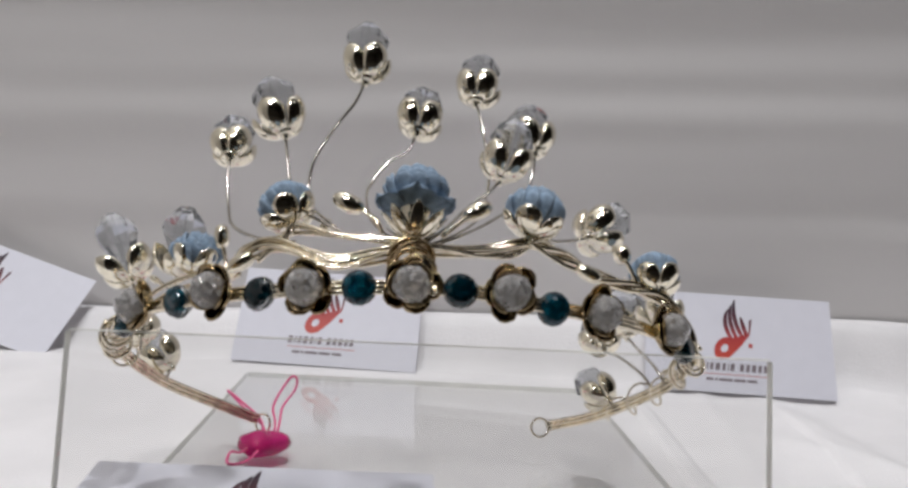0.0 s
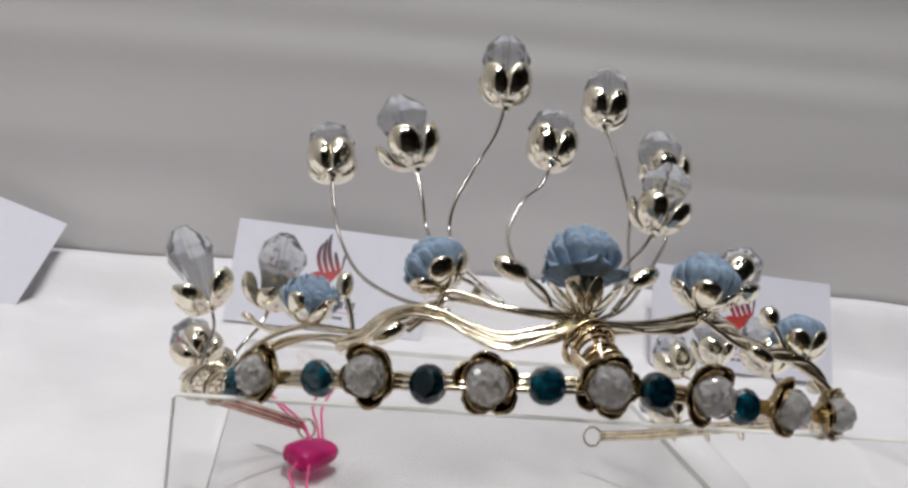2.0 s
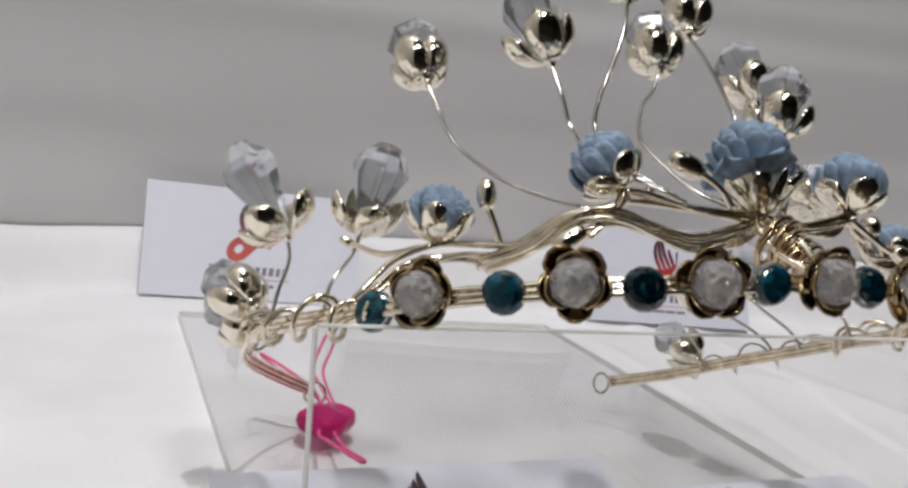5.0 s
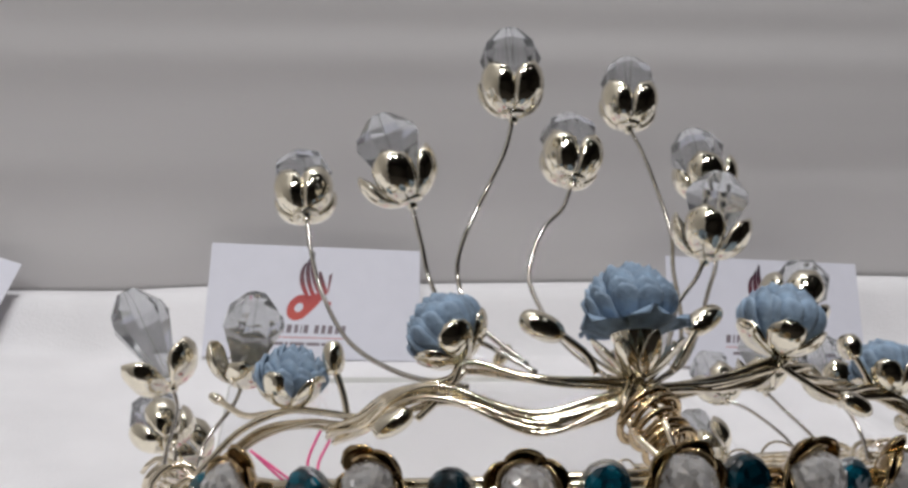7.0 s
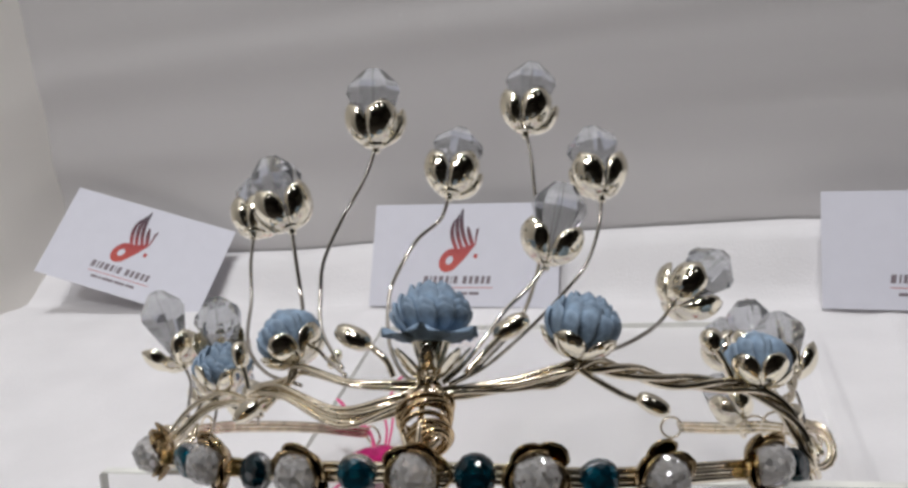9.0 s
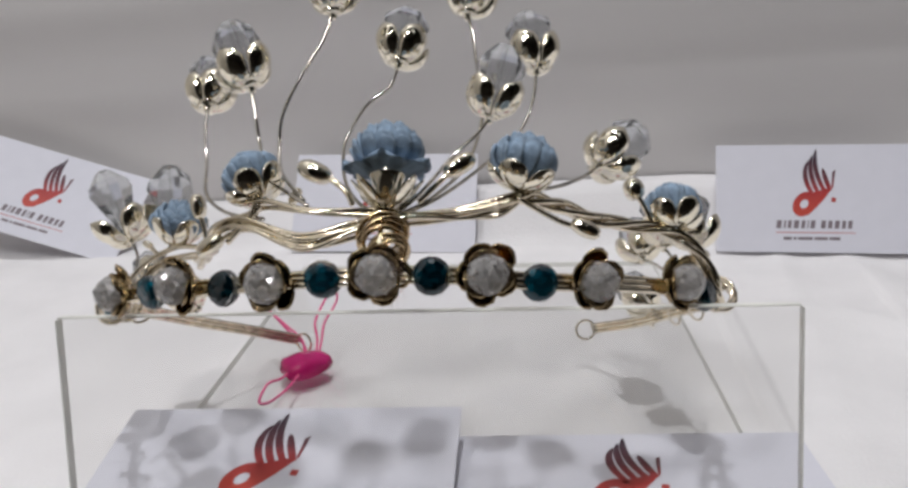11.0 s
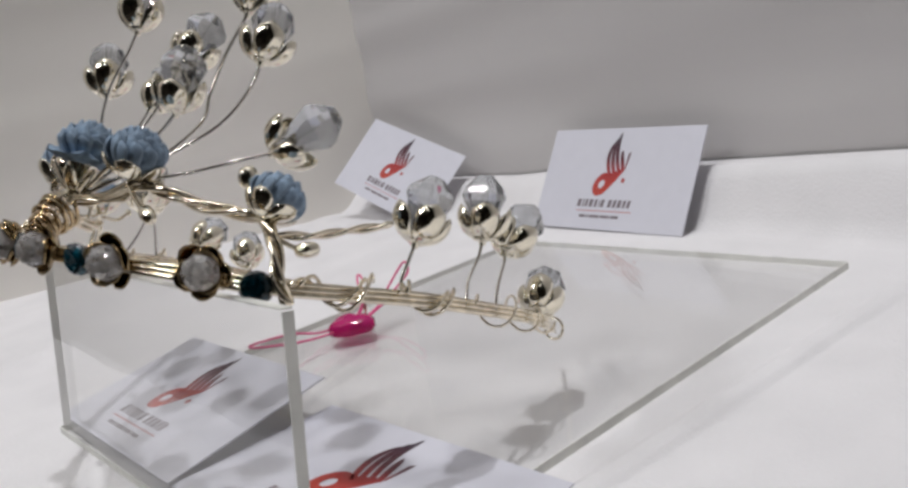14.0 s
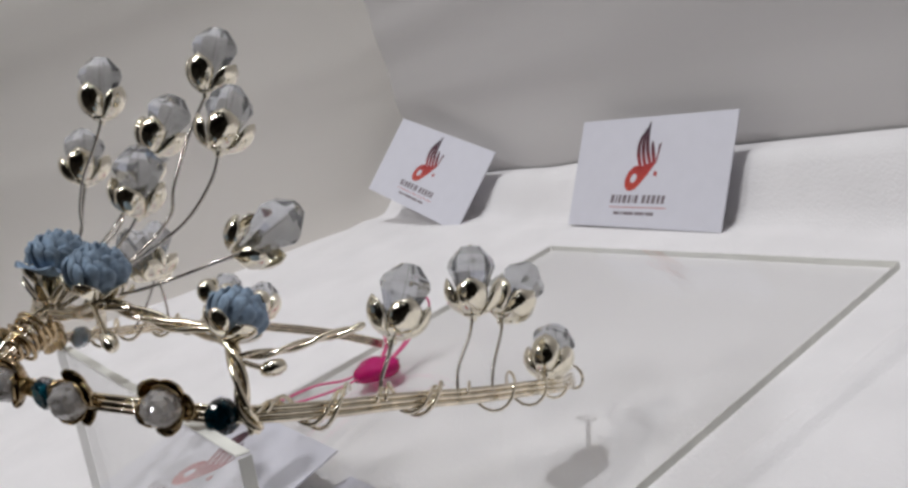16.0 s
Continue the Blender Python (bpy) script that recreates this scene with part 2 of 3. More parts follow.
# unseen shell round the display, kept dark for what the gold mirrors
setting("floor", box("floor", -3, 3, -3.5, 3, -0.80, -0.75, PLAIN), "plain dark floor of the hall", "floor")
setting("ceiling", box("ceiling", -3, 3, -3.5, 3, 1.80, 1.85, CEIL), "unseen ceiling, painted dark to darken the metal's reflections", "ceiling")
setting("wall_south", box("wall_south", -3, 3, -3.6, -3.5, -0.8, 1.85, PLAIN), "plain dark wall behind the viewer", "wall")
setting("wall_west", box("wall_west", -3.1, -3, -3.5, 3, -0.8, 1.85, PLAIN), "plain dark wall of the hall", "wall")
setting("wall_east", box("wall_east", 3, 3.1, -3.5, 3, -0.8, 1.85, PLAIN), "plain dark wall of the hall", "wall")


def smooth_step(a, b, v):
    t = min(1.0, max(0.0, (v - a) / (b - a)))
    return t * t * (3 - 2 * t)


def hanging_sheet(name, a, b, mat, slack_by, label):
    """A fabric-covered wall from a to b in plan, with soft slack ripples."""
    a, b = Vector((*a, 0)), Vector((*b, 0))
    along, length = (b - a).normalized(), (b - a).length
    out = Vector((along.y, -along.x, 0))
    nx = 140
    zs = [-0.75, -0.4, -0.1] + [-0.05 + 0.004 * k for k in range(150)] + [0.6, 0.9, 1.3, 1.8]
    nz = len(zs) - 1
    verts, faces = [], []
    for z in zs:
        for i in range(nx + 1):
            s = length * i / nx
            slack = smooth_step(-0.1, 0.0, z) * (1 - smooth_step(0.5, 0.6, z))
            ripple = 0.0042 * noise.noise((s * 1.3, z * 22 - s * 1.2, 3.1)) + 0.0014 * noise.noise((s * 2.6, z * 62 - s * 3.0, 8.4))
            verts.append(a + along * s + out * (ripple * slack * slack_by + 0.0005) + Vector((0, 0, z)))
    m = nx + 1
    for k in range(nz):
        for i in range(nx):
            p = k * m + i
            faces.append((p, p + 1, p + m + 1, p + m))
    edge = len(verts)
    for q in (a, b):
        for z in (-0.75, 1.8):
            verts.append(q - out * 0.04 + Vector((0, 0, z)))
    faces.append((edge, edge + 1, edge + 3, edge + 2))
    faces += [(0, edge, edge + 2, nx), (nz * m, nz * m + nx, edge + 3, edge + 1), (0, nz * m, edge + 1, edge), (nx, edge + 2, edge + 3, nz * m + nx)]
    return setting(name, mesh_of(name, verts, faces, mat), label, "wall")


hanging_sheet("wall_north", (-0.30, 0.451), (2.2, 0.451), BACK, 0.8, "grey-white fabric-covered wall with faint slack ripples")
hanging_sheet("wall_corner", (-0.72, -0.70), (-0.286, 0.455), CREAM_LIT, 0.4, "cream fabric-covered side wall meeting the back wall, lightened for the light on it")


# ---- the tablecloth ----
def cloth_height(x, y):
    crest = min(0.048, max(0.012, 0.0254 + 0.036 * x))
    rise = crest * smooth_step(0.418, 0.438, y + 0.003 * noise.noise((x * 9, 0, 5)))
    clear = 1 - smooth_step(-0.04, 0.02, 0.11 - abs(x + 0.005)) * smooth_step(-0.03, 0.02, y - 0.16)
    folds = 0.0040 * noise.noise((x * 5 + y * 7, y * 3 - x * 4, 1.7)) + 0.0022 * noise.noise((x * 17 - y * 11, y * 16 + x * 6, 7.7))
    ridges = 0.0042 * (1 - abs(noise.noise((x * 6 + 3 * y, y * 2.2 - x * 3, 4.4)))) ** 6
    rise += 0.0022 * smooth_step(0.394, 0.408, y)
    pleats = 0.0016 * math.exp(-((x - 0.112 - 0.12 * (y - 0.3)) / 0.006) ** 2) + 0.0014 * math.exp(-((x - 0.165 + 0.10 * (y - 0.3)) / 0.009) ** 2)
    # two long ironed creases beside the stand, and one further out
    first, second, third = 0.0832 + 0.026 * (y - 0.236), 0.0888 + 0.026 * (y - 0.263), 0.142 + 0.10 * (y - 0.25)
    crease = 0.0012 * smooth_step(first - 0.0012, first + 0.0012, x) * (1 - smooth_step(second, second + 0.0035, x))
    crease += 0.0016 * smooth_step(third - 0.002, third + 0.001, x) * (1 - smooth_step(third + 0.001, third + 0.022, x))
    rise += crease * smooth_step(0.195, 0.24, y) * (1 - smooth_step(0.36, 0.40, y))
    return rise - 0.0005 + clear * pleats + clear * min(0.0038, folds + ridges - 0.0022)


def tablecloth():
    xs = [-0.85 + 0.05 * i for i in range(9)] + [-0.42 + 0.004 * i for i in range(124)] + [0.076 + 0.001 * i for i in range(100)] + [0.176 + 0.004 * i for i in range(71)] + [0.46 + 0.05 * i for i in range(15)]
    ys = [0.116 + 0.004 * i for i in range(84)]
    verts = [(x, y, cloth_height(x, y)) for y in ys for x in xs]
    m, n = len(xs), len(ys)
    faces = [(j * m + i, j * m + i + 1, (j + 1) * m + i + 1, (j + 1) * m + i) for j in range(n - 1) for i in range(m - 1)]
    # the skirt that hangs over the table's front and right edge
    low = len(verts)
    verts += [(x, ys[0] - 0.004, -0.006) for x in xs] + [(x, ys[0] - 0.01 - 0.012 * math.sin(x * 40), -0.72) for x in xs]
    faces += [(i + 1, i, low + i, low + i + 1) for i in range(m - 1)] + [(low + i + 1, low + i, low + m + i, low + m + i + 1) for i in range(m - 1)]
    return tagged(part("tablecloth", mesh_of("tablecloth", verts, faces, CLOTH)), "white cloth spread over the display table, rising at the wall", "tablecloth", kind="structure")


tablecloth()


# ---- the acrylic stand ----
def acrylic_stand():
    top = thing("acrylic_stand", (-0.004, 0.29, 0), "clear acrylic display stand with a leaning front panel", "display stand")
    flat, lean = pose(-0.0010, 0.1768, 0.0004, 0, 0, 2.4), pose(-0.0031, 0.1764, 0.0034, -9.3, -0.67, 1.4)
    base = part("base_plate", box("base_plate", -0.078, 0.078, 0.0, 0.2125, 0, 0.0028, ACRYLIC, 0.0004), top, flat)
    base.visible_shadow = False
    panel = part("front_panel", box("front_panel", -0.0769, 0.0769, 0, 0.0028, 0, 0.0537, ACRYLIC, 0.0004), top, lean)
    panel.visible_shadow = False
    for side in (-1, 1):
        x = side * 0.07825 - 0.00015
        part("sawn_edge", box("sawn_edge", x, x + 0.0003, 0.0002, 0.2123, 0.0002, 0.0026, EDGE), base, flat).visible_shadow = False
        x = side * 0.07715 - 0.00015
        part("sawn_edge", box("sawn_edge", x, x + 0.0003, 0.0002, 0.0026, 0.0002, 0.0535, EDGE), panel, lean).visible_shadow = False
    part("sawn_edge", box("sawn_edge", -0.0778, 0.0778, 0.2126, 0.2129, 0.0002, 0.0026, EDGE), base, flat).visible_shadow = False
    part("sawn_edge", box("sawn_edge", -0.0778, 0.0778, -0.0004, -0.0001, 0.0002, 0.0026, EDGE), base, flat).visible_shadow = False
    part("sawn_edge", box("sawn_edge", -0.0767, 0.0767, 0.0002, 0.0026, 0.0538, 0.0541, EDGE), panel, lean).visible_shadow = False
    return top


acrylic_stand()


# ---- the cards ----
def flat_print(name, outline, mat, parent, m, z=0.00045):
    """A thin printed shape from an outline in millimetres, 0.1 mm thick."""
    n = len(outline)
    verts = [Vector((x * 0.001, y * 0.001, z)) for x, y in outline] + [Vector((x * 0.001, y * 0.001, z + 0.00004)) for x, y in outline]
    faces = [tuple(range(n, 2 * n)), tuple(reversed(range(n)))] + [(i, (i + 1) % n, n + (i + 1) % n, n + i) for i in range(n)]
    return part(name, mesh_of(name, verts, faces, mat, False), parent, m)


def oval_ring(cx, cy, rx, ry, hole, tilt):
    a = [(cx + rx * math.cos(t) * math.cos(tilt) - ry * math.sin(t) * math.sin(tilt), cy + rx * math.cos(t) * math.sin(tilt) + ry * math.sin(t) * math.cos(tilt)) for t in [2 * math.pi * i / 24 for i in range(25)]]
    b = [(cx + (x - cx) * hole, cy + (y - cy) * hole) for x, y in reversed(a)]
    return a + b


def business_card(m, label):
    top = new("business_card")
    top.empty_display_size = 0.01
    top.matrix_basis = m
    WORLD[top] = m
    tagged(top, label, "business card", "business cards on the display")
    sheet = part("card", box("card", -0.045, 0.045, -0.025, 0.025, 0, 0.0004, CARD), top, m)
    flat_print("ring", oval_ring(-6.8, -2.8, 6.2, 4.5, 0.36, 1.0), RED, sheet, m)
    flat_print("body", [(-5.6, -8.2), (-2.8, -5.6), (1.2, -1.2), (5.0, 4.0), (3.2, 4.6), (-2.9, 2.6), (-3.4, -0.6)], RED, sheet, m, 0.00044)
    # four feathers that sweep up from the ring
    for a, b, c in (((-2.6, 1.0), (-8.6, 10.6), (-4.4, 17.8)), ((0.2, 0.8), (-5.6, 11.0), (-2.9, 20.2)), ((2.6, 2.2), (-3.4, 12.8), (-1.2, 23.0)), ((4.4, 3.6), (2.4, 8.8), (1.4, 14.0))):
        left, right = [], []
        for i in range(15):
            s = i / 14
            x = (1 - s) ** 2 * a[0] + 2 * s * (1 - s) * b[0] + s * s * c[0]
            y = (1 - s) ** 2 * a[1] + 2 * s * (1 - s) * b[1] + s * s * c[1]
            w = 1.30 * (1 - s) ** 0.5 * (0.62 + 0.95 * s) + 0.03
            left.append((x - w, y - 0.3 * w))
            right.append((x + w, y))
        flat_print("feather", left + right[::-1], RED, sheet, m)
    flat_print("stroke", [(4.9, 4.6), (5.6, 4.6), (6.9, 13.2), (5.5, 12.0)], RED, sheet, m)
    flat_print("dot", [(4.6, -1.6), (6.4, -2.0), (6.8, 0.0), (5.0, 0.4)], RED, sheet, m)
    # lettering as plain bars
    x = -19.0
    for w in (2.4, 0.9, 1.8, 2.5, 1.8, 0.6, 2.2, 0, 2.2, 2.0, 2.3, 1.8, 2.0):
        if w:
            flat_print("bar", [(x, -14.0), (x + w * 0.86, -14.0), (x + w * 0.86 + 0.45, -10.4), (x + 0.45, -10.4)], INK, sheet, m)
        x += w + 0.75 if w else 1.5
    flat_print("rule", [(-19, -16.1), (14.5, -16.1), (14.5, -15.8), (-19, -15.8)], RED, sheet, m)
    x = -16.0
    for w in (3.6, 1.2, 6.2, 5.6, 4.6):
        flat_print("bar", [(x, -19.3), (x + w, -19.3), (x + w, -18.0), (x, -18.0)], INK, sheet, m)
        x += w + 0.7
    return top


def card_pose(bl, br, tl):
    """The pose of a card from three of its corners, in millimetres."""
    bl, br, tl = mm(*bl), mm(*br), mm(*tl)
    x = (br - bl).normalized()
    y = (tl - bl) - x * (tl - bl).dot(x)
    y.normalize()
    z = x.cross(y)
    c = bl + x * 0.045 + y * 0.025
    return Matrix(((x.x, y.x, z.x, c.x), (x.y, y.y, z.y, c.y), (x.z, y.z, z.z, c.z), (0, 0, 0, 1)))


business_card(card_pose((-102.3, 411.4, 2.8), (-12.4, 410.9, 1.8), (-103.2, 438.2, 45.9)), "white business card with a red feather mark, leaning upright")
business_card(card_pose((98.5, 407.5, 2.6), (187.0, 400.5, 2.8), (100.5, 430.0, 47.3)), "white business card with red feather mark, propped beside the wall")
business_card(card_pose((-276.5, 404.5, 25.2), (-195.5, 404.0, 0.2), (-263.0, 438.5, 58.7)), "white business card tilted on one corner against the wall corner")
business_card(card_pose((-88.5, 176.8, 3.5), (0.5, 179.3, 4.5), (-94.5, 225.5, 12.0)), "white business card lying on the clear base, its back edge lifted")
business_card(card_pose((1.5, 180.0, 3.6), (91.0, 185.5, 3.6), (-1.5, 229.0, 3.6)), "white business card lying flat and overhanging the clear base")


# ---- the tiara ----
tiara = thing("tiara", mm(-8, 190, 57), "gold wire tiara with crystal buds, blue roses and teal beads", "tiara")

# the headband: three parallel wires in a long curve
BAND = [(-60, 279.6, 11.5), (-72, 268, 19.5), (-81, 253, 28), (-84.5, 236, 37), (-83, 215, 46.5), (-75.5, 197, 54), (-66.5, 184.5, 60), (-56, 177.2, 63.8), (-37.3, 168.8, 68.1), (-17.2, 165.2, 70.7),
        (2.4, 165.3, 71.3), (21.3, 170, 68.4), (38, 178.5, 65.0), (54.2, 193, 58.4), (60.4, 209, 52), (62.3, 224, 46), (62, 240, 38.5), (57, 258, 29.5), (48, 273, 20.5), (36.1, 285.5, 13.5)]
band_line = spline([mm(*p) for p in BAND], 6)
for lift in (-1.15, 0, 1.15):
    fr = frames(band_line)
    shifted = [q + fr[i][1] * (lift * 0.001) for i, q in enumerate(band_line)]
    verts, faces = tube_data(shifted, 0.00062)
    part("band_wire", mesh_of("band_wire", verts, faces, WIRE), tiara)


def ring(place, axis, r, thick, name="end_ring"):
    m = aim(place, axis)
    line = [m @ mm(r * math.cos(2 * math.pi * i / 20), r * math.sin(2 * math.pi * i / 20), 0) for i in range(21)]
    verts, faces = tube_data(line, thick * 0.001)
    return part(name, mesh_of(name, verts, faces, WIRE), tiara)


ring(mm(34.0, 287.2, 12.4), (0.2, -1, 0.3), 3.1, 0.42)
ring(mm(-58.6, 280.8, 10.0), (-0.5, -1, 0.15), 3.0, 0.4)


def wrap(a, b, turns, r, seed, thick=0.32):
    """Thin wire wound loosely round the band from a to b of its length."""
    rnd = random.Random(seed)
    n = int(turns * 14)
    fr = frames(band_line)
    line = []
    for i in range(n + 1):
        s = (a + (b - a) * i / n) * (len(band_line) - 1)
        k = min(int(s), len(band_line) - 2)
        q = band_line[k].lerp(band_line[k + 1], s - k)
        t = 2 * math.pi * turns * i / n
        rr = r * (1 + 0.22 * math.sin(t * 0.37 + seed)) * 0.001
        line.append(q + fr[k][0] * (rr * 0.8 * math.cos(t)) + fr[k][1] * (rr * math.sin(t)))
    verts, faces = tube_data(line, thick * 0.001, 6)
    return part("wrapping_wire", mesh_of("wrapping_wire", verts, faces, WIRE), tiara)


wrap(0.17, 0.29, 5, 2.9, 1, 0.38)
wrap(0.19, 0.27, 3, 3.6, 2, 0.55)
for start, end, seed in ((0.700, 0.752, 4.1), (0.768, 0.818, 2.6)):
    for k in range(2):
        wrap(start + 0.005 * k, end + 0.005 * k, 1.35, 3.0 + 0.9 * k, seed + 0.15 * k, 0.48)
wrap(0.832, 0.935, 3.0, 3.5, 5, 0.34)

# crystal buds on stems
CUP = petal_mesh("petal", GOLD, 6.5, 5.8, 0.76, 0.12, 2.02, 0.34, spoon=0.19, shoulder=0.58, wave=0.2)
CALYX = turned_mesh("calyx", GOLD, [(0.5, -1.2), (0.9, -0.7), (0.7, -0.2), (1.9, 0.0), (2.6, 0.5), (1.2, 1.0)], 12)
GEM = turned_mesh("crystal", CRYSTAL, [(1.6, 1.6), (5.5, 10.9), (5.0, 12.6), (2.1, 15.6)], 7, False)
PIN = turned_mesh("pin", STEM, [(0.06, 1.0), (0.06, 15.4), (0.55, 15.5), (0.5, 15.8), (0.3, 15.9)], 8)


def crystal_bud(base, axis, turn, spread=0.0, size=1.0, stretch=1.0):
    # a gap between two petals faces the front, give or take the turn
    front = Vector(axis).normalized().to_track_quat("Z", "Y").inverted() @ Vector((0, -1, 0))
    turn += math.atan2(front.y, front.x) + math.pi / 4
    m = aim(base, axis, turn, size)
    core = part("bud_cup", CALYX, tiara, m)
    for k in range(4):
        open_up = Matrix.Rotation(spread + 0.07 * math.sin(2.3 * k + turn * 5), 4, "Y")
        part("petal", CUP, core, m @ Matrix.Rotation(math.pi * k / 2, 4, "Z") @ open_up)
    part("crystal", GEM, core, m @ Matrix.Diagonal((1, 1, stretch, 1)), "smoky faceted crystal")
    part("pin", PIN, core, m @ Matrix.Diagonal((1, 1, stretch, 1)))
    return core


BUDS = {
    "a": ((-57.8, 221, 95), (-0.10, 0.70, 0.62), 0.0, 0.0), "b": ((-40.6, 204.1, 101), (-0.36, 0.38, 0.85), 0.55, 0.08),
    "c": ((-23.2, 210.7, 115.5), (-0.04, 0.37, 0.93), -0.1, 0.0), "d": ((-10.3, 215.7, 104), (0.07, 0.69, 0.72), 0.0, 0.0),
    "e": ((4.2, 229.3, 113.8), (0.08, 0.53, 0.85), -0.2, 0.02), "f": ((20, 221.8, 101.1), (-0.16, 0.60, 0.80), 0.5, 0.02),
    "g": ((10.5, 202.2, 93.4), (0.23, 0.32, 0.92), 0.05, 0.04), "h": ((33.3, 212.8, 80.9), (0.62, 0.70, 0.34), 0.1, 0.15),
    "i": ((-81.4, 220.4, 62.8), (-0.49, 0.44, 0.77), 0.3, 0.30), "j": ((-68.3, 217.3, 64.8), (0.14, -0.22, 0.95), 0.8, 0.08),
    "k": ((-83.7, 234.7, 45.2), (-0.50, 0.84, 0.25), 0.2, 0.0), "l": ((-79.5, 249.5, 34.0), (-0.70, 0.40, 0.55), 0.5, 0.0),
    "m": ((58.2, 228.7, 56.9), (-0.12, 0.65, 0.75), 0.6, 0.03), "n": ((53.5, 251, 50.7), (-0.09, 0.37, 0.92), 0.2, 0.0),
    "o": ((48.7, 261, 44.4), (-0.08, 0.86, 0.48), 0.9, 0.0), "p": ((52.5, 265.5, 27.6), (-0.45, 0.78, 0.35), 0.4, 0.0),
}
for key, (base, axis, turn, spread) in BUDS.items():
    crystal_bud(mm(*base), axis, turn, spread, 1.0, {"i": 1.28, "j": 1.15, "h": 1.1}.get(key, 1.0))

STEMS = [
    [(-57.8, 221, 95), (-56.8, 215.5, 90), (-54.6, 209, 84), (-50, 196, 79.5), (-42.3, 187, 77.6), (-33, 182, 77.5)],
    [(-40.6, 204.1, 101), (-39, 200.5, 95), (-37.6, 197.5, 89.5), (-34.5, 191, 84), (-29, 184.5, 82.5), (-23.4, 180.6, 80.3)],
    [(-23.2, 210.7, 115.5), (-25, 207, 110), (-28.7, 202.3, 103.5), (-32.4, 199, 96), (-33.2, 197, 90), (-31, 190, 85), (-24.5, 182, 81)],
    [(-10.3, 215.7, 104), (-12.2, 214, 99.5), (-16.5, 210, 96.3), (-19.5, 205, 91.5), (-20.3, 200, 88), (-18, 190, 83), (-13.5, 182.5, 80), (-9, 180.4, 78.9)],
    [(4.2, 229.3, 113.8), (5.6, 225, 110), (6.8, 219, 104), (8.2, 212.5, 96), (7.9, 209, 90), (5.5, 198, 84), (0, 185.5, 80.5), (-5, 181.4, 78.6)],
    [(20, 221.8, 101.1), (19.5, 218, 96), (17.4, 212, 90.5), (13.7, 206, 87), (8, 196, 83.5), (1.5, 186, 80.5), (-4.5, 181.8, 78.4)],
    [(10.5, 202.2, 93.4), (8, 199.5, 90.5), (3.5, 195.5, 87), (0.5, 190, 84), (-3, 184, 80.8), (-6, 181.2, 78.8)],
    [(33.3, 212.8, 80.9), (32, 207, 81), (29.5, 201, 80.8), (24.3, 194, 80.5), (17.5, 187, 81)],
    [(-81.4, 220.4, 62.8), (-80.5, 220.5, 58), (-82, 220, 52), (-83, 219, 46)],
    [(-68.3, 217.3, 64.8), (-70, 215, 61), (-74, 212, 56), (-76, 207, 51)],
    [(-83.7, 234.7, 45.2), (-83, 233, 43), (-83.5, 231, 39.5)],
    [(-79.5, 249.5, 34), (-80.5, 250, 32), (-81.5, 251, 29.5)],
    [(58.2, 228.7, 56.9), (59.6, 225.5, 54.5), (60.3, 222, 51), (61, 220.2, 47.2)],
    [(53.5, 251, 50.7), (56, 247, 48), (59.5, 240, 44.5), (62, 236.4, 40.2)],
    [(48.7, 261, 44.4), (53, 257, 43.5), (58.5, 249, 40), (61.2, 244.9, 36)],
    [(52.5, 265.5, 27.6), (53.5, 264, 26.5), (54.5, 262.5, 25.8)],
]
for s in STEMS:
    wire("stem", [mm(*p) for p in s], 0.00041, STEM, tiara, 8, 6, "thin silvery stem wire")

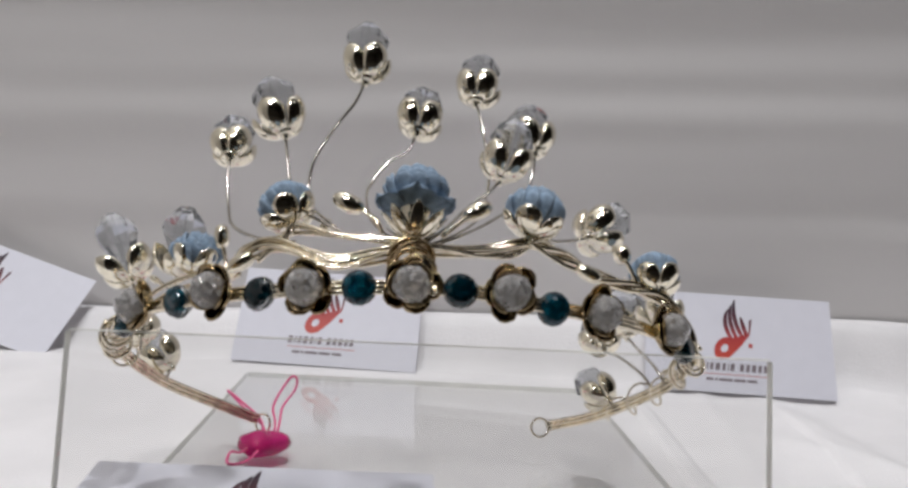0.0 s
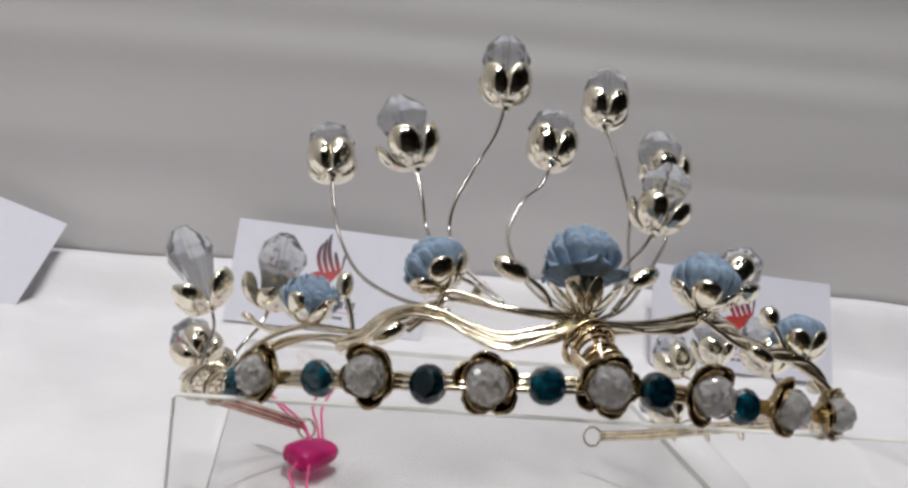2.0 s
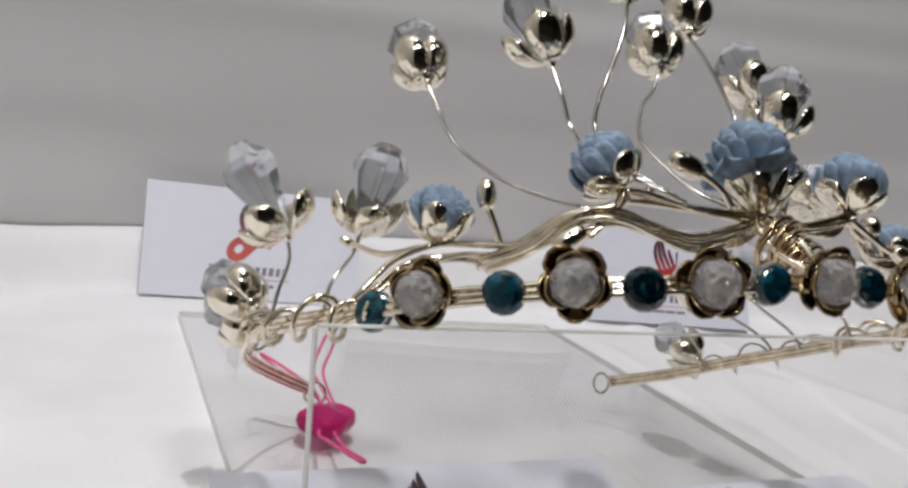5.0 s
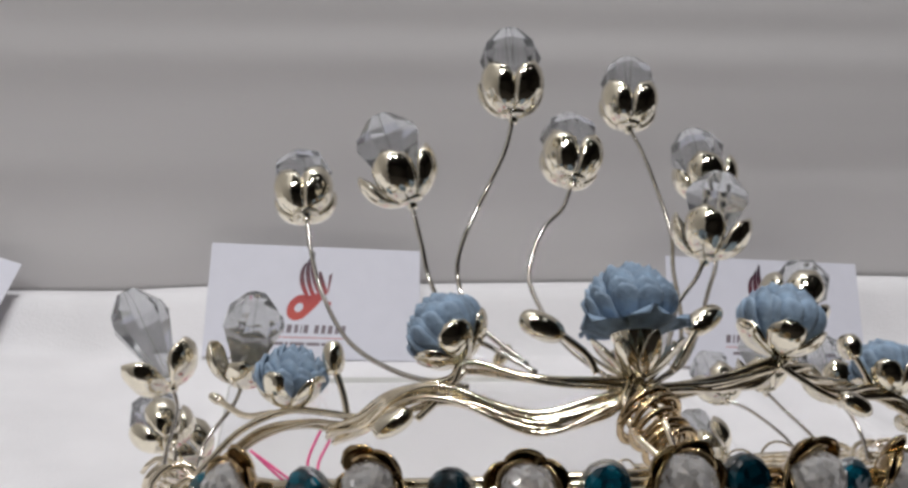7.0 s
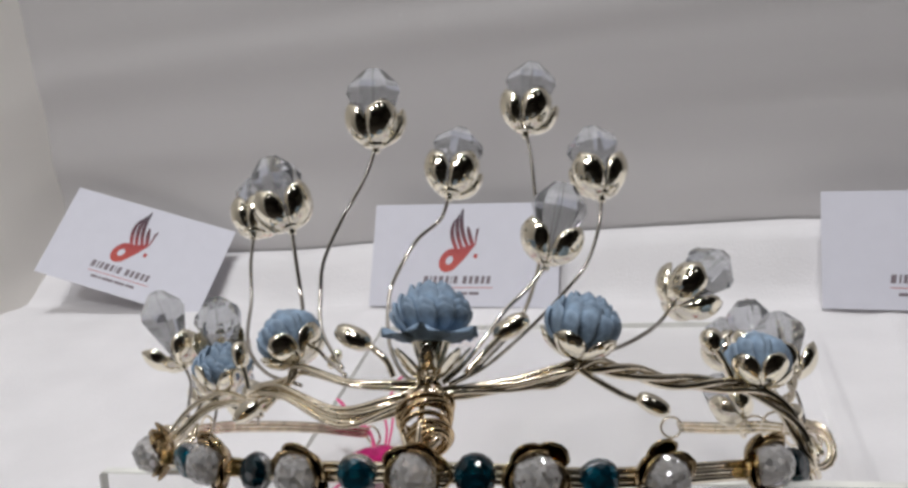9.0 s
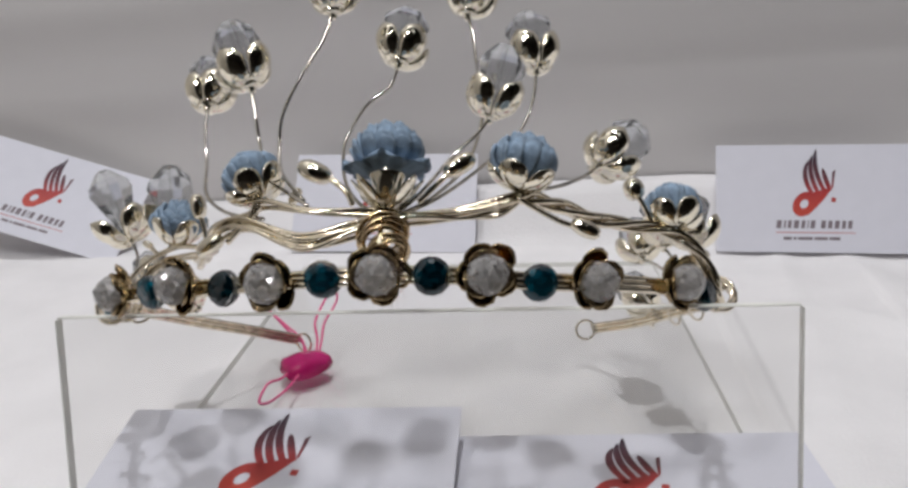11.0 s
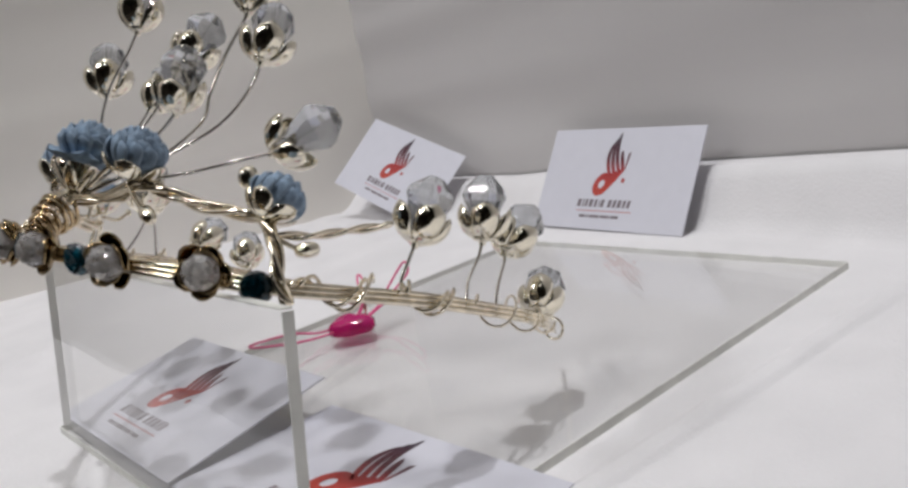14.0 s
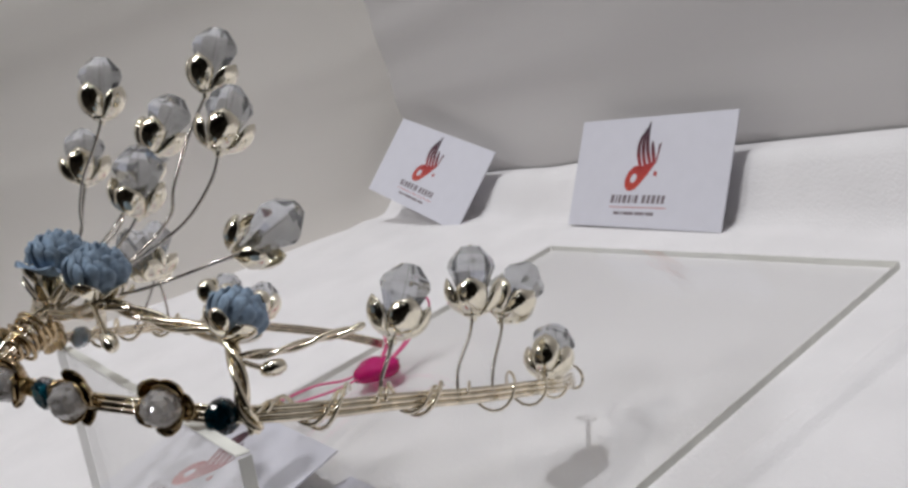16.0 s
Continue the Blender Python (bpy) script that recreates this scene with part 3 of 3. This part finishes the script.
# the twining vine above the band
VINE = [
    [(-76, 197, 54), (-72.5, 197, 58), (-67, 198.5, 63.5), (-59.7, 198.5, 67), (-52.5, 194.5, 68.2), (-46, 188, 69.5), (-50, 191.5, 66.8)],
    [(-76.5, 198, 53.5), (-71.5, 198, 57.2), (-64, 199.3, 63.2), (-56, 197.3, 65.6), (-50, 192.5, 67.5), (-44.5, 184.5, 75.3), (-36, 182.5, 78.5), (-33.2, 183.2, 80.8), (-22, 179.5, 79.7), (-8, 180, 79.6)],
    [(-53, 194, 65.8), (-48, 188, 70.5), (-43.5, 183.5, 75.8), (-36.5, 181, 77.6), (-24.6, 177.4, 75.4), (-15, 178, 77.4), (-7.7, 179.7, 79.2)],
    [(-52, 193, 65.2), (-47.2, 187, 69.7), (-42.5, 182.5, 74.8), (-35.5, 180.2, 76.5), (-24.0, 176.6, 74.2), (-14.5, 177.2, 76.4), (-7, 179, 78.3), (5.4, 183.2, 78.7), (16.5, 186, 81)],
    [(-40.5, 180.8, 73), (-37, 181.2, 76.5), (-33.5, 182.5, 80.2)],
    [(-9, 179.2, 78.5), (-2, 180.5, 77.8), (6, 183.8, 77.2), (13, 185.5, 78.6), (17.5, 186.6, 80.4)],
    [(16.7, 185.4, 80.4), (20.5, 184.6, 78.2), (25.5, 184, 75.6), (29.7, 183.5, 74.6)],
    [(44, 199.6, 71.2), (42.3, 201.3, 74.8), (40.4, 202.5, 77.6)],
    [(53.2, 200, 65.5), (54.3, 202.5, 63.3), (55.3, 204.4, 62.4)],
    [(-50, 192.5, 68), (-50.8, 194.6, 71.5), (-52.5, 196.6, 75.8)],
    [(-62, 200, 66), (-67, 205, 63.5), (-71.9, 210.3, 64.1)],
    [(-14.5, 180.2, 80.5), (-16, 181.5, 83), (-19.5, 183, 85.4)],
    [(-2, 182, 80.5), (1.5, 185.5, 83.5), (4.2, 188.3, 85.5)],
]
for k, s in enumerate(VINE):
    wire("vine_wire", [mm(*p) for p in s], 0.00058, WIRE, tiara, 8, 7)
    if k in (1, 2, 3, 5):
        # a second strand that runs loosely beside the first
        wire("vine_wire", [mm(x, y + 0.5 * math.sin(1.9 * i + k), z - 1.0 + 0.7 * math.sin(2.3 * i + 2 * k)) for i, (x, y, z) in enumerate(s)], 0.00055, WIRE, tiara, 8, 7)
        wire("vine_wire", [mm(x, y - 0.7 + 0.4 * math.sin(1.3 * i + 2 * k), z - 0.3 + 0.8 * math.sin(1.7 * i + k + 1)) for i, (x, y, z) in enumerate(s)], 0.00048, WIRE, tiara, 8, 7)


def twisted(points, strands, turns, off, r):
    """Strands of wire twisted round one line."""
    line = spline([mm(*p) for p in points], 12)
    fr = frames(line)
    for k in range(strands):
        shifted = []
        for i, q in enumerate(line):
            t = 2 * math.pi * (turns * i / len(line) + k / strands)
            shifted.append(q + fr[i][0] * (off * 0.001 * math.cos(t)) + fr[i][1] * (off * 0.001 * math.sin(t)))
        verts, faces = tube_data(shifted, r * 0.001, 7)
        part("vine_wire", mesh_of("vine_wire", verts, faces, WIRE), tiara)


twisted([(16.7, 186, 80.6), (20.5, 188, 79.4), (26, 191, 76.8), (33, 195, 73.2), (41, 198.6, 71), (48.5, 200, 69), (53.8, 198.4, 64.6), (56.6, 196.2, 58.5), (57.6, 196.6, 53.5)], 3, 2.3, 0.95, 0.72)
twisted([(52, 200, 66.6), (54.8, 206.3, 64.8), (56.4, 214, 63.8), (58.6, 221.7, 62.8)], 2, 1.6, 0.5, 0.55)

# the coiled wire under the big rose
coil, top, foot = [], mm(-8.6, 176.4, 76.6), mm(-5.6, 169.2, 74.6)
across = Vector((0.92, 0.38, 0.0)).normalized()
upward = across.cross((foot - top).normalized())
for i in range(241):
    s = i / 240
    t = 2 * math.pi * 7.5 * s
    r = 0.001 * (4.9 - 2.3 * s + 0.35 * math.sin(19 * s + 1) + 0.25 * math.sin(47 * s))
    sway = mm(0.5 * math.sin(23 * s), 0.3 * math.sin(37 * s), 0.7 * math.sin(13 * s + 2) - 1.2 * s)
    coil.append(top.lerp(foot, s + 0.05 * math.sin(29 * s)) + sway + across * (r * math.cos(t)) + upward * (r * 0.95 * math.sin(t)))
verts, faces = tube_data([mm(-8, 181, 79.5)] + coil + [mm(-5, 168.5, 72.6), mm(-6.5, 166, 72)], 0.00052, 7)
part("coiled_wire", mesh_of("coiled_wire", verts, faces, BRONZE), tiara, None, "brownish gold coiled wire")
wire("coil_binding", [mm(-9.5, 179.5, 79.6), mm(-11.4, 176, 77.6), mm(-11.0, 171.5, 74.8), mm(-8.5, 166.5, 72.8)], 0.0006, WIRE, tiara)
wire("coil_binding", [mm(-6.5, 179.8, 79.4), mm(-4.6, 175.5, 77.2), mm(-5.0, 170.5, 74.2), mm(-7.2, 166, 72.6)], 0.0006, WIRE, tiara)
wire("coil_binding", [mm(-8.2, 180.6, 80), mm(-8.2, 176.2, 78.8), mm(-7.6, 171, 77), mm(-7.2, 167, 74.5)], 0.0006, WIRE, tiara)


# small metal buds
def small_bud(place, axis, half_length, half_width):
    n = 9
    profile = [(max(0.12, half_width * math.sin(math.pi * (i + 0.25) / (n + 0.5)) ** 0.8), -half_length * math.cos(math.pi * i / n)) for i in range(n + 1)]
    return part("metal_bud", turned_mesh("metal_bud", GOLD, profile, 14), tiara, aim(mm(*place), axis))


small_bud((-22.4, 183.7, 86.4), (-0.85, 0.15, 0.35), 3.6, 2.1)
small_bud((5.3, 189.2, 86.2), (0.8, 0.30, 0.40), 3.6, 2.0)
small_bud((29.7, 183.5, 74.5), (0.85, -0.1, -0.42), 3.0, 1.7)
small_bud((40.4, 202.5, 77.9), (-0.3, 0.3, 0.9), 2.4, 2.2)
small_bud((55.3, 204.4, 62.4), (0.3, 0.8, -0.1), 2.6, 1.7)
small_bud((-52.5, 196.6, 76.7), (-0.1, 0.2, 0.95), 2.8, 1.8)
small_bud((-44.0, 180.5, 72.6), (-0.8, 0.0, -0.5), 3.2, 1.8)
small_bud((-72.2, 210.6, 64.2), (-0.7, 0.3, 0.3), 1.6, 0.9)
small_bud((58.7, 222.2, 62.9), (0.1, 0.95, 0), 1.5, 0.8)
small_bud((-27.5, 186, 81.0), (0.4, 0.1, 0.6), 2.0, 1.1)


# blue roses in metal cups
ROSE_RINGS = [(petal_mesh("rose_petal", BLUE, r, h, a, 0.30, e, 0.55, c, wave=0.12, nu=6, nv=10, spoon=0.02, skew=0.10, shoulder=0.72), n, turn) for r, h, e, n, turn, c, a in
              ((2.4, 5.0, 2.60, 5, 0.0, 0.3, 0.80), (3.7, 5.1, 2.36, 7, 0.5, 0.35, 0.54), (4.75, 5.0, 2.12, 9, 0.1, 0.4, 0.43), (5.5, 4.75, 1.86, 11, 0.35, 0.4, 0.36), (5.85, 4.2, 1.74, 12, 0.7, 0.3, 0.33))]
CLOSED_RINGS = [(petal_mesh("rose_petal", BLUE, r, h, a, 0.30, e, 0.6, c, wave=0.1, nu=6, nv=11, spoon=0.05, skew=0.12, shoulder=0.78), n, turn) for r, h, e, n, turn, c, a in
                ((2.0, 5.3, 2.62, 4, 0.0, 0.5, 0.92), (3.3, 5.3, 2.52, 6, 0.4, 0.55, 0.62), (4.4, 5.1, 2.40, 8, 0.2, 0.55, 0.48), (5.2, 4.9, 2.26, 10, 0.6, 0.5, 0.40), (5.75, 4.6, 2.08, 12, 0.1, 0.4, 0.34))]
HEART = turned_mesh("rose_heart", BLUE, [(0.8, 0.4), (3.0, 1.0), (4.0, 3.4), (3.6, 6.0), (2.2, 7.6), (0.8, 8.2)], 14)
SEPAL = petal_mesh("cup_petal", GOLD, 6.7, 6.6, 0.62, 0.12, 1.52, 0.3, spoon=0.12)
STAR = petal_mesh("star_sepal", GOLD, 5.9, 9.4, 0.66, 0.14, 1.16, 0.35, 0.9, 0.85, spoon=0.06, shoulder=0.25)
# added solid cone; its dark reflections stand in for shade between the sepals
FILLER_CONE = turned_mesh("inner_cup", GOLD, [(0.6, -0.6), (1.4, 0.6), (2.4, 3.0), (3.2, 5.2), (3.4, 6.4), (2.0, 6.8)], 20)
SKIRT = petal_mesh("outer_petal", BLUE, 6.3, 3.0, 0.74, 0.55, 1.40, 0.6, 1.5, 0.0, 0.7, spoon=0.02)


def blue_rose(base, axis, turn, size=1.0, star=False, sepals=5, cup=0.72, rings=CLOSED_RINGS):
    m = aim(mm(*base), axis, turn, size)
    up = m @ Matrix.Translation((0, 0, 0.0054 if star else 0.0008))
    core = part("rose_heart", HEART, tiara, up, "matt blue-grey rose")
    for me, n, off in rings:
        for k in range(n):
            part("rose_petal", me, core, up @ Matrix.Rotation(2 * math.pi * (k + off) / n + 0.09 * math.sin(7 * k + turn), 4, "Z") @ Matrix.Rotation(0.02 + 0.05 * math.sin(3 * k + 1 + turn), 4, "Y"))
    if star:
        part("inner_cup", FILLER_CONE, core, m, "solid gold cone added behind the sepals")
        for k in range(5):
            part("outer_petal", SKIRT, core, m @ Matrix.Translation((0, 0, 0.0044)) @ Matrix.Rotation(2 * math.pi * (k + 0.2) / 5, 4, "Z"))
        for k in range(8):
            part("star_sepal", STAR, core, m @ Matrix.Translation((0, 0, -0.0012)) @ Matrix.Rotation(2 * math.pi * k / 8, 4, "Z") @ Matrix.Rotation(0.10 * (k % 2), 4, "Y"), "pointed gold sepal")
    else:
        for k in range(sepals):
            part("cup_petal", SEPAL, core, m @ Matrix.Translation((0, 0, -0.0008)) @ Matrix.Rotation(2 * math.pi * k / sepals, 4, "Z") @ Matrix.Diagonal((1.0, 1.0, cup, 1)), "polished gold cup petal")
    return core


blue_rose((-59.6, 199.5, 67.8), (0.10, 0.22, 0.97), 0.3, 0.97, cup=1.05, rings=ROSE_RINGS)
blue_rose((-33.6, 184.4, 81.6), (-0.55, 0.55, 0.62), 0.8, 0.98)
blue_rose((-8.0, 181.0, 80.6), (-0.03, 0.52, 0.85), 0.1, 1.14, True, rings=ROSE_RINGS)
blue_rose((16.9, 186.5, 82), (0.20, 0.40, 0.90), 0.5, 1.06)
blue_rose((48.8, 200.0, 70.4), (-0.03, 0.78, 0.60), 0.9, 0.96)

# the row of metal flowers and teal beads on the band
FLOWER_PETAL = petal_mesh("flower_petal", ANTIQUE, 5.1, 3.6, 0.78, 0.2, 1.70, 0.5, 0.5, spoon=0.16)
INNER_PETAL = petal_mesh("inner_petal", ANTIQUE, 4.4, 4.0, 0.95, 0.2, 1.72, 0.4, 0.3, spoon=0.10)
bm = bmesh.new()
bmesh.ops.create_icosphere(bm, subdivisions=2, radius=0.0038)
for v in bm.verts:
    v.co *= 1 + 0.10 * noise.noise(v.co * 900)
BALL = bpy.data.meshes.new("crackled_ball")
bm.to_mesh(BALL)
bm.free()
BALL.materials.append(CRACKLE)
BEAD = turned_mesh("teal_bead", TEAL, [(0.8, -2.2), (2.4, -1.0), (3.25, 0.1), (3.2, 0.45), (2.75, 1.15), (2.0, 1.5)], 10, False, 0.5)
SETTING = turned_mesh("bead_setting", CLEAR, [(1.4, -2.7), (2.7, -2.3), (3.55, -1.0), (3.5, -0.3), (3.3, -0.2), (2.3, -1.8)], 14)


def outward(p):
    """Away from the headband's middle, a little upwards."""
    v = Vector((p[0] + 8, (p[1] - 232) * 1.05, 0)).normalized()
    return Vector((v.x, v.y, 0.12))


def metal_flower(p, turn):
    way = outward(p)
    m = aim(mm(*p) - way.normalized() * 0.0028, way, turn)
    core = part("metal_flower", turned_mesh("flower_base", ANTIQUE, [(1.2, -0.6), (2.4, 0.0), (2.6, 0.6), (1.0, 1.0)], 12), tiara, m)
    for k in range(5):
        part("flower_petal", FLOWER_PETAL, core, m @ Matrix.Rotation(2 * math.pi * k / 5, 4, "Z") @ Matrix.Rotation(0.14 * (k % 2) + 0.04, 4, "Y"), "dark antique gold petal")
    for k in range(3):
        part("inner_petal", INNER_PETAL, core, m @ Matrix.Rotation(2 * math.pi * (k + 0.3) / 3, 4, "Z"), "dark antique gold petal")
    part("crackled_ball", BALL, core, m @ pose(0, 0, 0.0038, 20 * turn, 35, 50 * turn), "clear crackled glass ball")
    return core


for k, p in enumerate(((-66.5, 183.3, 61.6), (-47.2, 171.1, 67.6), (-27.4, 164.9, 70.1), (-7, 163.4, 72.1), (12, 165.3, 71.6), (31.2, 173, 67.5), (48.2, 184.8, 63.3))):
    metal_flower(p, 0.4 + 0.7 * k)
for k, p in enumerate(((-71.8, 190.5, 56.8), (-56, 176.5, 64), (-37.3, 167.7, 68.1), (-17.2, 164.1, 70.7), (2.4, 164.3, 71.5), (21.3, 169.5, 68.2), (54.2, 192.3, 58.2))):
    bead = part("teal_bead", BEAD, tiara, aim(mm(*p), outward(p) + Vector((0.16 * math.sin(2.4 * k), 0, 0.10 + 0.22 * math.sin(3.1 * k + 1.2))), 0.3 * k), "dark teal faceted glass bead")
    # brighter and darker beads: how each catches the light, set as colour
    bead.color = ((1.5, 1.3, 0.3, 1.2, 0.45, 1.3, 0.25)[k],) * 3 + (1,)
    part("bead_setting", SETTING, bead, WORLD[bead], "clear bead setting")


# ---- the pink tag ----
tag = thing("pink_tag", mm(-55.5, 271.5, 3.2), "glossy pink plastic tag with thread loops, tied to the tiara", "tag")
bm = bmesh.new()
bmesh.ops.create_uvsphere(bm, u_segments=28, v_segments=18, radius=1.0)
for v in bm.verts:
    c = v.co
    # a squat barrel with uneven moulded lobes
    lobes = 1 + 0.09 * math.cos(3 * math.atan2(c.y, c.x) + 0.6) + 0.08 * noise.noise(c * 2.4) + 0.05 * noise.noise(c * 5.2 + Vector((3, 1, 2)))
    square = 1 / (abs(c.x) ** 4 + abs(c.z) ** 4 + abs(c.y) ** 4) ** 0.12
    v.co = Vector((c.x * 0.0082 * lobes * square, c.y * 0.0066 * lobes * square, max(-0.0026, c.z * 0.0040) * (1 + 0.20 * noise.noise(Vector((c.x * 2.2, c.y * 2.2, 7.0))))))
for f in bm.faces:
    f.smooth = True
me = bpy.data.meshes.new("tag_body")
bm.to_mesh(me)
bm.free()
me.materials.append(PINK)
part("tag_body", me, tag, pose(-0.0555, 0.2715, 0.0058, 0, 0, 42))
THREADS = [
    [(-53, 275, 7), (-54.5, 284, 9.5), (-56.5, 290, 13.5), (-54, 294.5, 19.5), (-51.8, 296.5, 22.5), (-50.1, 297, 21.5), (-50.5, 296, 18), (-53.5, 291, 13), (-53, 284, 9.5), (-52, 274.5, 7)],
    [(-58.0, 268, 6.3), (-60, 260, 6.3), (-60.5, 250, 9.4), (-58.2, 236, 11.6), (-56.5, 232, 11.8), (-55.0, 236, 10.6), (-55.5, 250, 7.2), (-55.5, 260, 6.0), (-55.5, 268, 6.1)],
    [(-56.5, 275, 8), (-58.5, 279.5, 11.5), (-65, 283, 15.5), (-71.5, 287.5, 18.3), (-70.5, 288.5, 16.8), (-64, 283, 13.2), (-58, 279, 10), (-55.5, 274.5, 8)],
]
for s in THREADS:
    wire("thread", [mm(*p) for p in s], 0.00042, THREAD, tag, 8, 6, "thin pink thread")

# settle it on the stand
tiara.location += mm(0.8, -0.9, 0.1)
